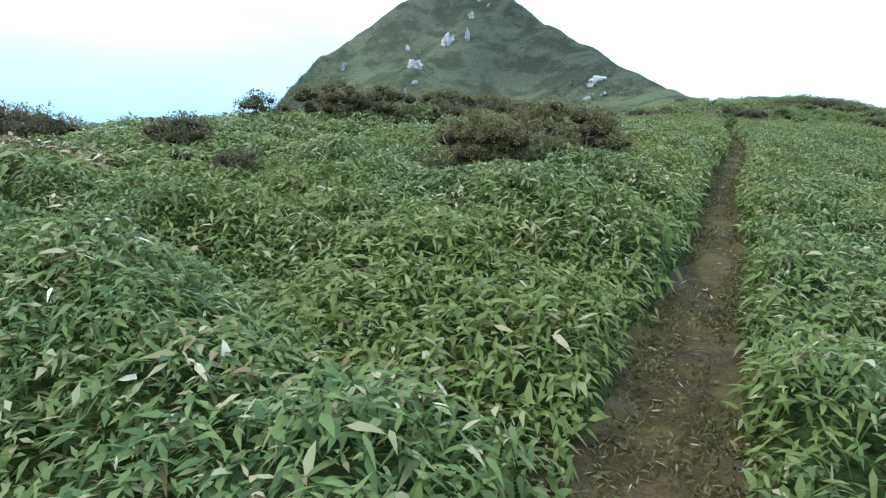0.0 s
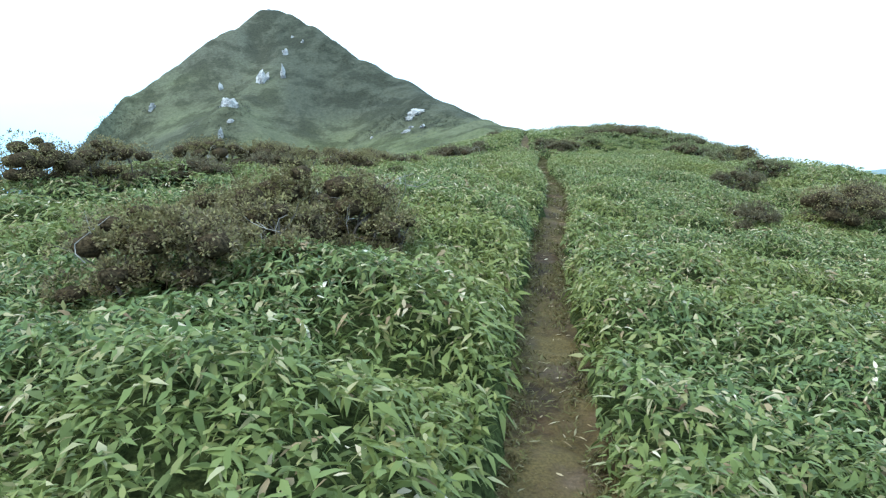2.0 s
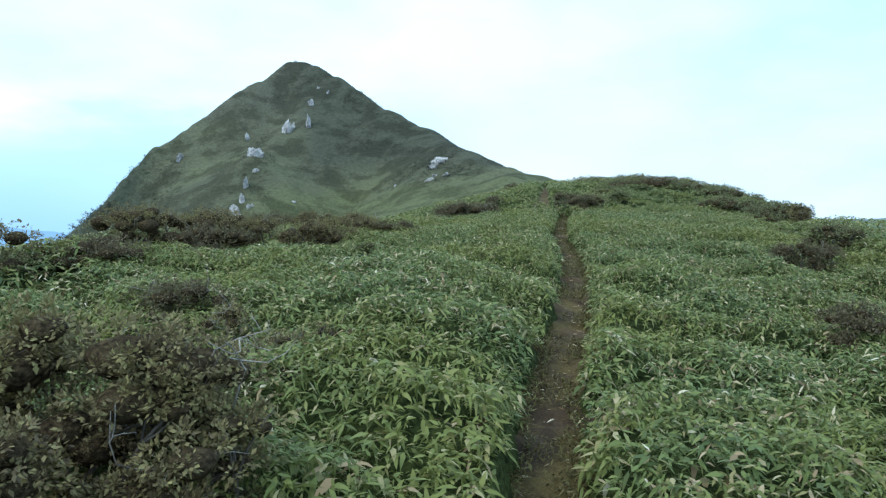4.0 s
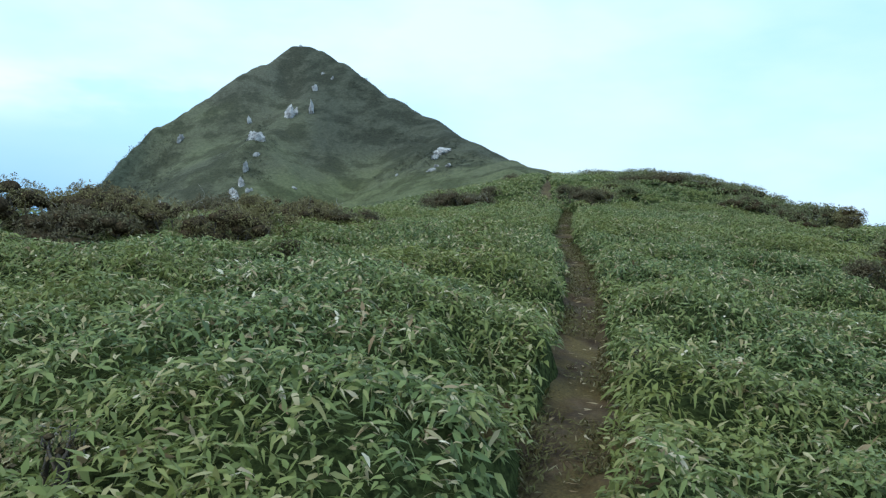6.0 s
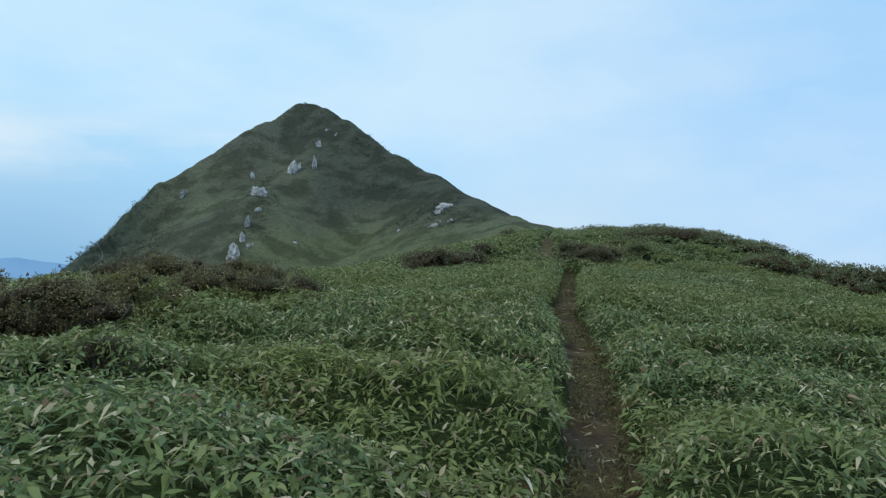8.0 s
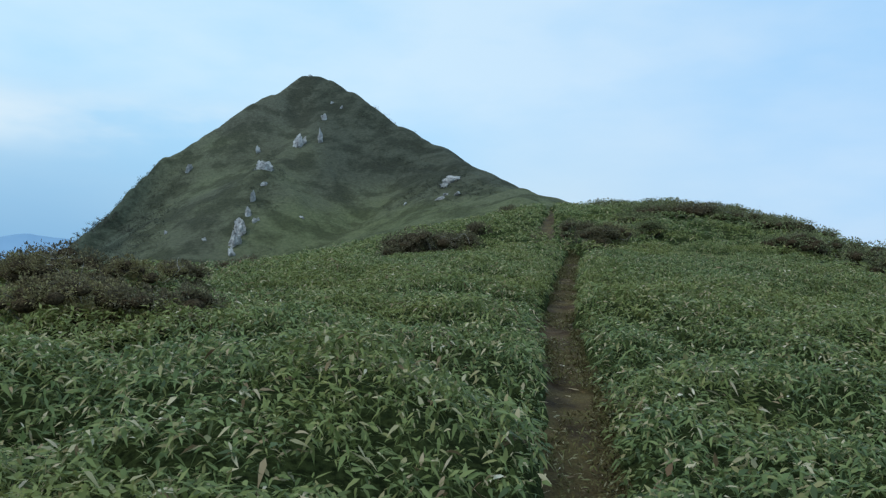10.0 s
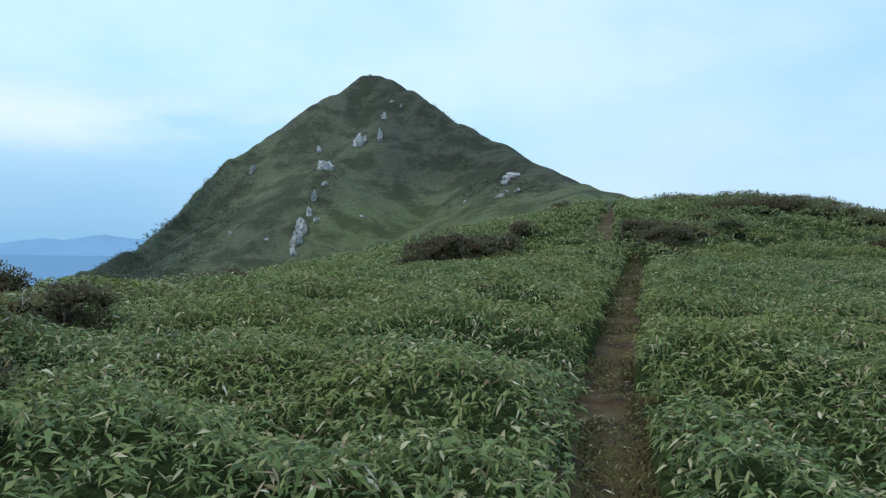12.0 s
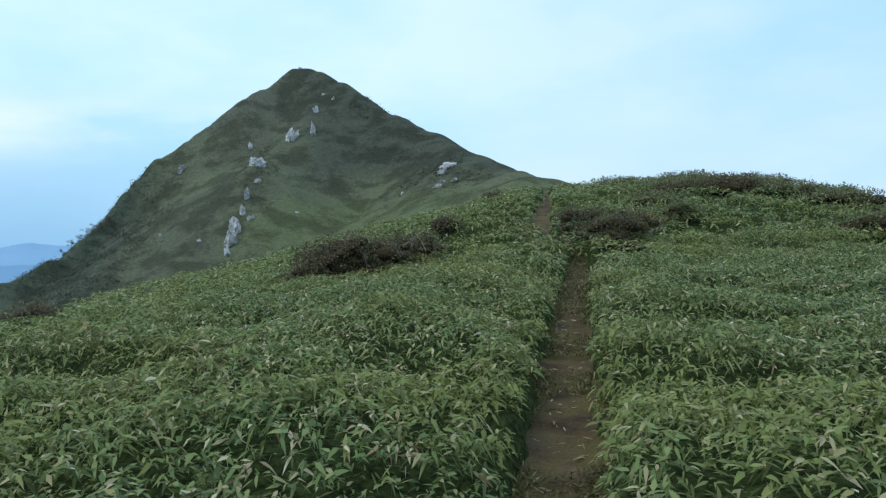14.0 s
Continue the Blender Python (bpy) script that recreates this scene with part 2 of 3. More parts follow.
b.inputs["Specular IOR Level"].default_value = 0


# grey-green with some distance haze mixed into the colour
RIDGE, t, b = material("hazed_grey_green_ridge")
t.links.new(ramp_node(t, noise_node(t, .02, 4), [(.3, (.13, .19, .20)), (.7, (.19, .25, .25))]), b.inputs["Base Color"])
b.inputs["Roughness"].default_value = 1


# terrain
def vnoise(x, y, cell, seed=0):
    """Smooth value noise in -1..1 over the plan, with cells of that many metres."""
    x, y = np.asarray(x, float) / cell, np.asarray(y, float) / cell
    ix, iy = np.floor(x), np.floor(y)
    fx, fy = x - ix, y - iy
    fx, fy = fx * fx * fx * (fx * (fx * 6 - 15) + 10), fy * fy * fy * (fy * (fy * 6 - 15) + 10)

    def lattice(a, b):
        h = np.sin(a * 127.1 + b * 311.7 + seed * 74.7) * 43758.5453
        return 2 * (h - np.floor(h)) - 1
    low = lattice(ix, iy) * (1 - fx) + lattice(ix + 1, iy) * fx
    high = lattice(ix, iy + 1) * (1 - fx) + lattice(ix + 1, iy + 1) * fx
    return low * (1 - fy) + high * fy


def ramp(a, b, v):
    u = np.clip((v - a) / (b - a), 0, 1)
    return u * u * (3 - 2 * u)


# the trail: y, x and the height of its bed
TRAIL = np.array([(-40, -16, -4.92), (-6, -2.3, -0.47), (-1.3, -0.34, 0.205), (0.7, 0.46, 0.494), (2.6, 1.35, 0.772), (4.4, 2.25, 1.0), (5.7, 2.78, 1.144),
                  (8.7, 4.15, 1.48), (11.3, 5.5, 1.823), (13.5, 6.5, 2.041), (15.3, 7.2, 2.204), (17.8, 8.12, 2.418), (21, 9.5, 2.67), (25.6, 11.6, 3.05),
                  (26.6, 12.0, 3.2), (27.4, 11.95, 3.36), (28.3, 12.0, 3.56), (29.3, 12.4, 3.8), (33, 14.0, 4.42), (40, 16.7, 5.05), (50, 20.5, 5.75),
                  (66, 28, 6.3), (90, 42, 7.0)])
_Y = np.arange(-40, 90, .25)
_K = np.hanning(11) / np.hanning(11).sum()
_X = np.convolve(np.pad(np.interp(_Y, TRAIL[:, 0], TRAIL[:, 1] - .05 * (TRAIL[:, 0] < 20)), 5, mode="edge"), _K, "valid")
_Z = np.convolve(np.pad(np.interp(_Y, TRAIL[:, 0], TRAIL[:, 2]), 5, mode="edge"), _K, "valid")


def trail_x(y):
    return np.interp(y, _Y, _X)


def across(x, y):
    """Along (as the trail's y) and across (right: plus) for places near the trail."""
    off = x - trail_x(y)
    along = y + .372 * off
    return along, .914 * (x - trail_x(along)) - .407 * (y - along)


# the hillside beside the trail: how it tilts, and how far off it breaks away
LEFT_S = (0, 5, 9, 13, 17, 24, 30, 38)
LEFT_TILT = (.05, .065, .07, .05, .01, -.05, -.13, -.26)
LEFT_BROW = (5.5, 5.5, 5.5, 5, 4.5, 4.0, 3.5, 3)
RIGHT_S = (0, 10, 15, 22, 30, 37)
RIGHT_TILT = (-.17, -.15, -.035, -.025, -.115, -.07)
RIGHT_BROW = (5, 5.4, 6, 6.4, 6.6, 6.5)


def near_ground(x, y):
    s, d = across(x, y)
    a, r = np.maximum(-d, 0), np.maximum(d, 0)
    z = np.interp(s, _Y, _Z)
    tilt = np.interp(s, LEFT_S, LEFT_TILT)
    brow = np.interp(s, LEFT_S, LEFT_BROW)
    over = np.maximum(a - brow, 0)
    z = z + tilt * np.minimum(a, brow + 3) - np.where(over < 9, .022 * over ** 2, 1.78 + .396 * (over - 9))
    z = z + .14 * np.exp(-((a - 2) / 1.3) ** 2 - ((s - 5) / 2.5) ** 2)
    brow = np.interp(s, RIGHT_S, RIGHT_BROW)
    over = np.maximum(r - brow, 0)
    z = z + np.interp(s, RIGHT_S, RIGHT_TILT) * np.minimum(r, brow + 2) - np.where(over < 6, .05 * over ** 2, 1.8 + .6 * (over - 6))
    z = z + .46 * np.exp(-((d - 5) / 3.2) ** 2 - ((s - 36) / 6) ** 2)
    z = z + ramp(.4, 2, np.abs(d)) * (.10 * vnoise(x, y, 3.1, 3) + .05 * vnoise(x, y, 1.3, 4))
    return z - .25 * np.maximum(s - 62, 0)


# ridges of the mountain: points on the crest and the fall of its flanks
RIDGES = (
    ((26, 417, 103.4, 1.05), (5.6, 392, 83.5, 0.95), (-3.8, 386, 76.2, 0.95), (-20.2, 376, 61.5, 1.05), (-41.5, 362, 44.8, 1.9), (-48.9, 356, 35.0, 2.6), (-53.2, 352, 29.3, 2.8), (-55.8, 346, 22.6, 2.4), (-58.5, 338, 15.3, 1.6), (-63.2, 325, 9.1, 1.2), (-69.1, 305, 2.8, 1.0), (-78.7, 280, -4.3, 0.8), (-140, 240, -50, .5)),
    ((26, 417, 103.4, 1.0), (31, 377, 72, .66), (18, 352, 54, .62), (4, 315, 37.5, .58), (-6, 265, 5.5, .5), (-14, 240, -12, .5)),
    ((26, 417, 103.4, 1.0), (45, 392, 87.4, .8), (66, 358, 65, .75), (81, 337, 53.5, .7), (82, 280, 35.5, .5), (80, 222, 23.5, .36), (50, 120, 9.5, .30), (28, 66, 5.8, .3)),
)


def mountain_ground(x, y):
    x, y = np.asarray(x, float), np.asarray(y, float)
    best = np.full(x.shape, -1e9)
    for points in RIDGES:
        for p, q in zip(points, points[1:]):
            p, q = np.array(p, float), np.array(q, float)
            v = q - p
            u = np.clip(((x - p[0]) * v[0] + (y - p[1]) * v[1]) / (v[0] ** 2 + v[1] ** 2), 0, 1)
            far = np.hypot(x - p[0] - u * v[0], y - p[1] - u * v[1])
            z = p[2] + u * v[2] - (p[3] + u * v[3]) * (np.sqrt(far * far + 9) - 3)
            k = 5.0
            h = np.clip(.5 + .5 * (z - best) / k, 0, 1)
            best = best + (z - best) * h + k * h * (1 - h)
    best = best - 2.2 * np.logaddexp(0, (best - 101.2) / 2.2)
    r, turn = np.hypot(x - 26, y - 417), np.arctan2(x - 26, 417 - y)
    best = best + 1.3 * ramp(40, 120, r) * (np.abs(vnoise(turn * 9, r / 70, 1, 9)) + .5 * np.abs(vnoise(turn * 22, r / 45, 1, 10)) - .45)
    rough = 1.1 * vnoise(x, y, 31, 5) + .7 * vnoise(x, y, 13, 6) + .45 * vnoise(x, y, 5.3, 7) + .22 * vnoise(x, y, 2.3, 8)
    return best + rough * ramp(60, 150, y) - 2


def ground(x, y):
    a, b = near_ground(x, y), mountain_ground(x, y)
    return np.maximum(np.maximum(a, b), -27 + .8 * vnoise(x, y, 60, 2))


def trail_half(s):
    """Half the width of the bare trail."""
    return np.interp(s, (-1, 1.5, 4, 7, 25.6, 26.2, 27.8, 28.4, 31.5, 33), (.27, .24, .18, .148, .14, -.04, -.04, .16, .15, .06))


def canopy(x, y):
    """The top of the bamboo grass: cushions with creases between them."""
    s, d = across(x, y)
    side = np.abs(d + .06 * vnoise(s, s * 0 + 5, .55, 11)) + .05 * vnoise(x, y, .22, 12) - trail_half(s)
    cushion = ramp(0, .55, np.abs(vnoise(x + .25 * vnoise(x, y, .8, 17), y, 1.75, 13)))
    # low terraces across the slope, steep on the downhill side
    step = (s - 2.33 + .43 * np.clip(d, -2.5, 0) * ramp(9, 3, s)) / 1.49 + .2 * ramp(1, 5, s) * vnoise(x, y, 1.7, 18) + .08 * vnoise(x, y, .7, 19)
    step = step - np.floor(step)
    step = ramp(0, .42, step) * (1 - .95 * ramp(.35, 1, step))
    top = .14 + .12 * cushion + (.14 + .08 * ramp(5, 3.4, s)) * step * (.75 + .45 * vnoise(x, y, 2.3, 20)) + .085 * vnoise(x, y, .55, 14) + .045 * vnoise(x, y, .23, 15)
    top = top + .08 * ramp(-.3, -.9, d) * ramp(-2.6, -1, d)
    return near_ground(x, y) + top * ramp(-.03, .20, side)
# end of terrain


# ---- helpers for meshes
def mesh_of(name, verts, faces, mat, smooth=True):
    """A mesh from arrays of places and of faces, all triangles or all quads."""
    me = bpy.data.meshes.new(name)
    verts, faces = np.asarray(verts, np.float32), np.asarray(faces, np.int32)
    n, k = faces.shape
    me.vertices.add(len(verts))
    me.vertices.foreach_set("co", verts.ravel())
    me.loops.add(n * k)
    me.loops.foreach_set("vertex_index", faces.ravel())
    me.polygons.add(n)
    me.polygons.foreach_set("loop_start", np.arange(0, n * k, k, dtype=np.int32))
    me.update(calc_edges=True)
    me.polygons.foreach_set("use_smooth", np.full(n, smooth))
    me.materials.append(mat)
    return me


def mesh_part(name, me, parent=None, label=""):
    ob = new(name, me)
    if parent is not None:
        ob.parent = parent
    return tagged(ob, label)


def grid_faces(rows, cols):
    i = np.arange((rows - 1) * cols).reshape(rows - 1, cols)[:, : cols - 1].ravel()
    return np.stack([i, i + 1, i + cols + 1, i + cols], 1)


def bare(x, y):
    return np.abs(across(x, y)[1])


# ---- the ground: one sheet from the trail to the coast
front = np.arange(-60, 75, .36)
turns = np.radians(np.concatenate([front, np.arange(75, 300, 6), [300]]))
ranges = .15 * 1.042 ** np.arange(0, 252)
rr, aa = np.meshgrid(ranges, turns, indexing="ij")
gx, gy = -.5 + rr * np.sin(aa), -2 + rr * np.cos(aa)
gz = ground(gx, gy)
inside = ramp(-135, -122, gx) * ramp(140, 125, gx) * ramp(112, 125, gy) * ramp(452, 440, gy)
gz = gz - 10 * inside - .12 * (gy < 75)
sheet = mesh_of("ground", np.stack([gx, gy, gz], -1).reshape(-1, 3), grid_faces(*gx.shape), GRASS)
tagged(new("ground", sheet), "rolling green hillside of turf and soil", "ground", kind="structure")

mx, my = np.meshgrid(np.arange(-136, 138, 1.0), np.arange(114, 450, 1.15), indexing="ij")
mz = np.maximum(mountain_ground(mx, my), -28)
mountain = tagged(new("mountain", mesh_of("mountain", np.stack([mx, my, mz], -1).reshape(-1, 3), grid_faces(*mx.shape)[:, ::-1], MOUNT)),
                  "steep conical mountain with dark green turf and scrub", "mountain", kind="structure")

bm = bmesh.new()
bmesh.ops.create_circle(bm, cap_ends=True, segments=96, radius=4900, matrix=Matrix.Translation((0, 0, -25.5)))
me = bpy.data.meshes.new("water")
bm.to_mesh(me)
bm.free()
me.materials.append(SEA)
tagged(new("water", me), "flat grey-blue sea out to the horizon", "sea", kind="structure")


def far_hills(turn0, turn1, distance, peak, seed, mat):
    a = np.radians(np.linspace(turn0, turn1, 80))
    u = np.linspace(0, 1, 80)
    top = -26 + peak * np.sin(np.pi * u) ** .7 * (1 + .20 * vnoise(u * 9, u * 0, 1, seed) + .06 * vnoise(u * 31, u * 0, 1, seed + 1))
    rows = []
    for k, (lift, back) in enumerate(((0, 0), (.6, .04), (1, .1), (0, .3))):
        r = distance * (1 + back)
        rows.append(np.stack([r * np.sin(a), r * np.cos(a), -27 + (top + 27) * lift], -1))
    v = np.stack(rows)
    return mesh_of("backdrop", v.reshape(-1, 3), grid_faces(4, 80), mat)


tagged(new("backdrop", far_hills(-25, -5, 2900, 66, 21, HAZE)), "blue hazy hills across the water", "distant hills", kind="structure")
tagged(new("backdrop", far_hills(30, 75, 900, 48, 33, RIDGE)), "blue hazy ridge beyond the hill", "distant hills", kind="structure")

# ---- the trail
ty = np.arange(-6, 62, .07)
tw = np.linspace(-.42, .42, 13)
uu, vv = np.meshgrid(ty, tw, indexing="ij")
px, py = trail_x(uu) + vv * .914, uu - vv * .407
pz = near_ground(px, py) + .02 - .05 * (1 - ramp(.05, .3, np.abs(vv))) + .022 * vnoise(px, py, .16, 41) + .012 * vnoise(px, py, .06, 42)
tagged(new("path", mesh_of("path", np.stack([px, py, pz], -1).reshape(-1, 3), grid_faces(*px.shape)[:, ::-1], SOIL)),
       "narrow worn trail of damp brown soil", "path", kind="structure")


# ---- bamboo grass
def leaves(base, turn, lift, size, width, droop, rng, fine=True):
    """Lance-shaped blades from arrays: six points and two triangles with a quad (as four triangles), or a bent pair of triangles."""
    n = len(base)
    ahead = np.stack([np.cos(turn) * np.cos(lift), np.sin(turn) * np.cos(lift), np.sin(lift)], -1)
    side = np.stack([-np.sin(turn), np.cos(turn), rng.uniform(-.8, .8, n)], -1)
    side /= np.linalg.norm(side, axis=1)[:, None]
    down = np.array([0, 0, -1.0])

    def at(u, w):
        return base + ahead * (size * u)[:, None] + down * (droop * size * u * u)[:, None] + side * (w * width)[:, None]
    one = np.ones(n)
    if fine:
        pts = [at(0 * one, 0 * one), at(.28 * one, -.5 * one), at(.28 * one, .5 * one), at(.62 * one, -.34 * one), at(.62 * one, .34 * one), at(one, 0 * one)]
        tri = ((0, 2, 1), (1, 2, 4), (1, 4, 3), (3, 4, 5))
    else:
        pts = [at(0 * one, 0 * one), at(.38 * one, -.5 * one), at(.38 * one, .5 * one), at(one, 0 * one)]
        tri = ((0, 2, 1), (1, 2, 3))
    v = np.stack(pts, 1)
    k = v.shape[1]
    f = (np.arange(n) * k)[:, None, None] + np.array(tri)[None]
    return v.reshape(-1, 3), f.reshape(-1, 3)


# blades grow shorter towards the windy crest: y, and their share of the usual size
BLADE_SIZE = ((1, 5, 11, 18), (1.12, 1.05, .84, .76))


def sward(rng, x, y, blades, size, fine, spread=1.0):
    """Tufts of blades at the given places on the canopy."""
    e = .06
    nx, ny = (canopy(x - e, y) - canopy(x + e, y)) / (2 * e), (canopy(x, y - e) - canopy(x, y + e)) / (2 * e)
    # a steep bank carries more blades for its width
    steep = np.sqrt(1 + nx * nx + ny * ny)
    ok = rng.uniform(0, 1, len(x)) < steep / 1.7 * np.interp(y, (1, 5, 11, 18), (.85, .85, .92, 1))
    x, y, nx, ny, steep = x[ok], y[ok], nx[ok], ny[ok], steep[ok]
    n = len(x)
    z = canopy(x, y)
    sunk = rng.uniform(-.02, .15, n) * rng.uniform(.1, 1, n) * spread - .012
    nx, ny = np.clip(nx, -1.5, 1.5), np.clip(ny, -1.5, 1.5)
    keep = np.repeat(np.arange(n), blades)
    m = len(keep)
    turn = np.repeat(rng.uniform(0, 6.283, n), blades) + np.tile(np.arange(blades) * 6.283 / blades, n) + rng.normal(0, .45, m)
    tip, toward = np.abs(rng.normal(0, .5 * spread, n)), rng.uniform(0, 6.283, n)
    lift = rng.normal(.12, .3 * spread, m) + tip[keep] * np.cos(turn - toward[keep])
    length = size * np.interp(y, *BLADE_SIZE)[keep] * rng.uniform(.5, 1.35, m) * np.repeat(rng.uniform(.8, 1.2, n), blades)
    base = np.stack([x - nx * (sunk - .02) / steep, y - ny * (sunk - .02) / steep, z - sunk / steep], -1)[keep] + rng.normal(0, .2 * size, (m, 3)) * np.array((1, 1, .4))
    # blades on a bank lean outwards
    lean = np.clip(np.cos(turn) * nx[keep] + np.sin(turn) * ny[keep], -1, 1)
    lift = lift - .28 * lean
    return leaves(base, turn, lift, length, length * rng.uniform(.22, .36, m), rng.uniform(.1, .65, m), rng, fine)


def in_view(x, y):
    az = np.degrees(np.arctan2(x + .8, y + 2.4))
    return (az > -33) & (az < 56)


def places(rng, n, x0, x1, y0, y1, keep):
    x, y = rng.uniform(x0, x1, n), rng.uniform(y0, y1, n)
    ok = keep(x, y)
    return x[ok], y[ok]


rng = np.random.default_rng(7)


def joined(chunks):
    vs, fs, k = [], [], 0
    for v, f in chunks:
        vs.append(v)
        fs.append(f + k)
        k += len(v)
    return np.concatenate(vs), np.concatenate(fs)


sasa = tagged(new("bamboo_grass"), "dense knee-high green bamboo grass with some dry blades", "bamboo grass", kind="stuff")
close = places(rng, 430000, -4, 15, -.6, 24, lambda x, y: in_view(x, y) & (bare(x, y) > trail_half(y) + .05) & (bare(x, y) < 1.05))
beside = places(rng, 860000, -9, 20, -.6, 26, lambda x, y: in_view(x, y) & (bare(x, y) >= 1.05) & (bare(x, y) < 4.6))
outer = places(rng, 170000, -13, 24, 0, 36, lambda x, y: in_view(x, y) & (bare(x, y) > trail_half(y) + .05) & ((bare(x, y) >= 4.6) | ((y >= 24) & (bare(x, y) < 1.05)) | ((y >= 26) & (bare(x, y) >= 1.05))))
brow = places(rng, 140000, -9, 15, 2, 24, lambda x, y: in_view(x, y) & (bare(x, y) >= 4.6) & (bare(x, y) < 7.5))
far = places(rng, 75000, -16, 40, 36, 75, lambda x, y: in_view(x, y) & (bare(x, y) > .3) & (bare(x, y) < 16))
around = places(rng, 85000, -16, 26, -14, 24, lambda x, y: ~in_view(x, y) & (bare(x, y) > trail_half(y) + .08) & (bare(x, y) < 14))
chunks = [sward(rng, *close, 4, .070, True), sward(rng, *beside, 4, .071, False, .9), sward(rng, *outer, 4, .13, False, .6), sward(rng, *brow, 4, .09, False, .7), sward(rng, *far, 3, .18, False, .5), sward(rng, *around, 3, .17, False, .6)]
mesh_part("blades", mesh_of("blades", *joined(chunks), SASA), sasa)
# a dark sheet under the blades, coloured for stems and the shade between them
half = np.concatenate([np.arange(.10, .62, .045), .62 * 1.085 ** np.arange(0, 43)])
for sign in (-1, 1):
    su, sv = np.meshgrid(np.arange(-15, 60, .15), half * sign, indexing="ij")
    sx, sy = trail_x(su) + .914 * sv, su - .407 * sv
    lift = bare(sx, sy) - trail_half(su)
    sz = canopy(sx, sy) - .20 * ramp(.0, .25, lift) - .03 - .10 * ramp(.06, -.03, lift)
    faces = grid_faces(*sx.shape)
    mesh_part("stem_gap_shade", mesh_of("stem_gap_shade", np.stack([sx, sy, sz], -1).reshape(-1, 3), faces[:, ::-1] if sign > 0 else faces, UNDER), sasa, "dark sheet for the stems and the shade between the blades")

# dry blades: scattered, and a withered patch on the slope
dx, dy = places(rng, 80000, -6, 14, -.5, 26, lambda x, y: in_view(x, y) & (bare(x, y) > .25) & (vnoise(x, y, .3, 51) > .2))
wx, wy = places(rng, 3600, -5.6, -3, 4.6, 7.2, lambda x, y: ((x + 4.25) / 1.15) ** 2 + ((y - 5.9) / .8) ** 2 < 1 + .5 * vnoise(x, y, .4, 52))
mesh_part("dry_blades", mesh_of("dry_blades", *joined([sward(rng, dx, dy, 2, .078, True), sward(rng, wx, wy, 4, .12, True)]), SASA_DRY), sasa, "withered straw-coloured blades")

# fallen blades and straws on the trail
n = 1500
ly, lv = rng.uniform(-1, 26, n), rng.normal(0, .17, n)
lx, ly = trail_x(ly) + lv * .914, ly - lv * .407
base = np.stack([lx, ly, near_ground(lx, ly) + .012 - .03 * (1 - ramp(.05, .3, np.abs(lv)))], -1)
size = rng.uniform(.02, .085, n)
v, f = leaves(base, rng.uniform(0, 6.283, n), rng.normal(.08, .12, n), size, size * rng.uniform(.06, .22, n), rng.uniform(0, .2, n), rng)
litter = tagged(new("leaf_litter", mesh_of("leaf_litter", v, f, SASA_DRY)), "fallen dry blades and straws on the trail", "leaf litter", kind="stuff")

# short worn grass along the edges of the trail
MOSS = leaf_material("worn_grass", [(0, (.085, .062, .028)), (.5, (.13, .108, .045)), (.85, (.17, .17, .06)), (1, (.34, .30, .19))], (.10, .085, .035), .7, .2)
n = 80000
ly, lv = rng.uniform(-1.5, 27, n), rng.normal(0, 1, n)
lv = np.sign(lv) * (trail_half(ly) + .10 - np.abs(lv) * np.interp(ly, (-1, 1.5, 4), (.22, .17, .11)))
keep = vnoise(ly * 1.0, lv * 2 + 9, .5, 61) > -.25
ly, lv = ly[keep], lv[keep]
n = len(ly)
lx, ly = trail_x(ly) + lv * .914, ly - lv * .407
size = rng.uniform(.022, .062, n)
v, f = leaves(np.stack([lx, ly, near_ground(lx, ly)], -1), rng.uniform(0, 6.283, n), rng.uniform(.15, 1.1, n), size, size * .2, rng.uniform(0, .5, n), rng, False)
tagged(new("worn_grass", mesh_of("worn_grass", v, f, MOSS)), "short trampled brown-green grass edging the trail", "grass", kind="stuff")


# ---- shrubs
def tubes(paths, sides=5):
    """Tapered twigs: each path a list of (place, radius)."""
    vs, fs, k = [], [], 0
    for path in paths:
        for i, (p, r) in enumerate(path):
            p = Vector(p)
            q = Vector(path[min(i + 1, len(path) - 1)][0]) - Vector(path[max(i - 1, 0)][0])
            q.normalize()
            s = q.orthogonal().normalized()
            u = q.cross(s)
            for j in range(sides):
                a = 6.2832 * j / sides
                vs.append(p + s * (r * math.cos(a)) + u * (r * math.sin(a)))
        for i in range(len(path) - 1):
            for j in range(sides):
                j2 = (j + 1) % sides
                fs.append((k + i * sides + j, k + i * sides + j2, k + (i + 1) * sides + j2, k + (i + 1) * sides + j))
        k += len(path) * sides
    return [tuple(v) for v in vs], fs


def bent(rng, start, end, r0, r1, steps=5, sway=.12):
    start, end = np.array(start, float), np.array(end, float)
    off = rng.normal(0, 1, 3) * np.linalg.norm(end - start) * sway
    out = []
    for i in range(steps):
        u = i / (steps - 1)
        p = start + (end - start) * u + off * math.sin(math.pi * u) + rng.normal(0, .015, 3) * np.linalg.norm(end - start) * (0 < i)
        out.append((p, r0 + (r1 - r0) * u))
    return out


bm = bmesh.new()
bmesh.ops.create_icosphere(bm, subdivisions=2, radius=1)
for v in bm.verts:
    v.co *= 1 + .18 * noise.noise(v.co * 2.1)
bm.verts.ensure_lookup_table()
BALL_V = [tuple(v.co) for v in bm.verts]
BALL_F = [tuple(v.index for v in f.verts) for f in bm.faces]
bm.free()


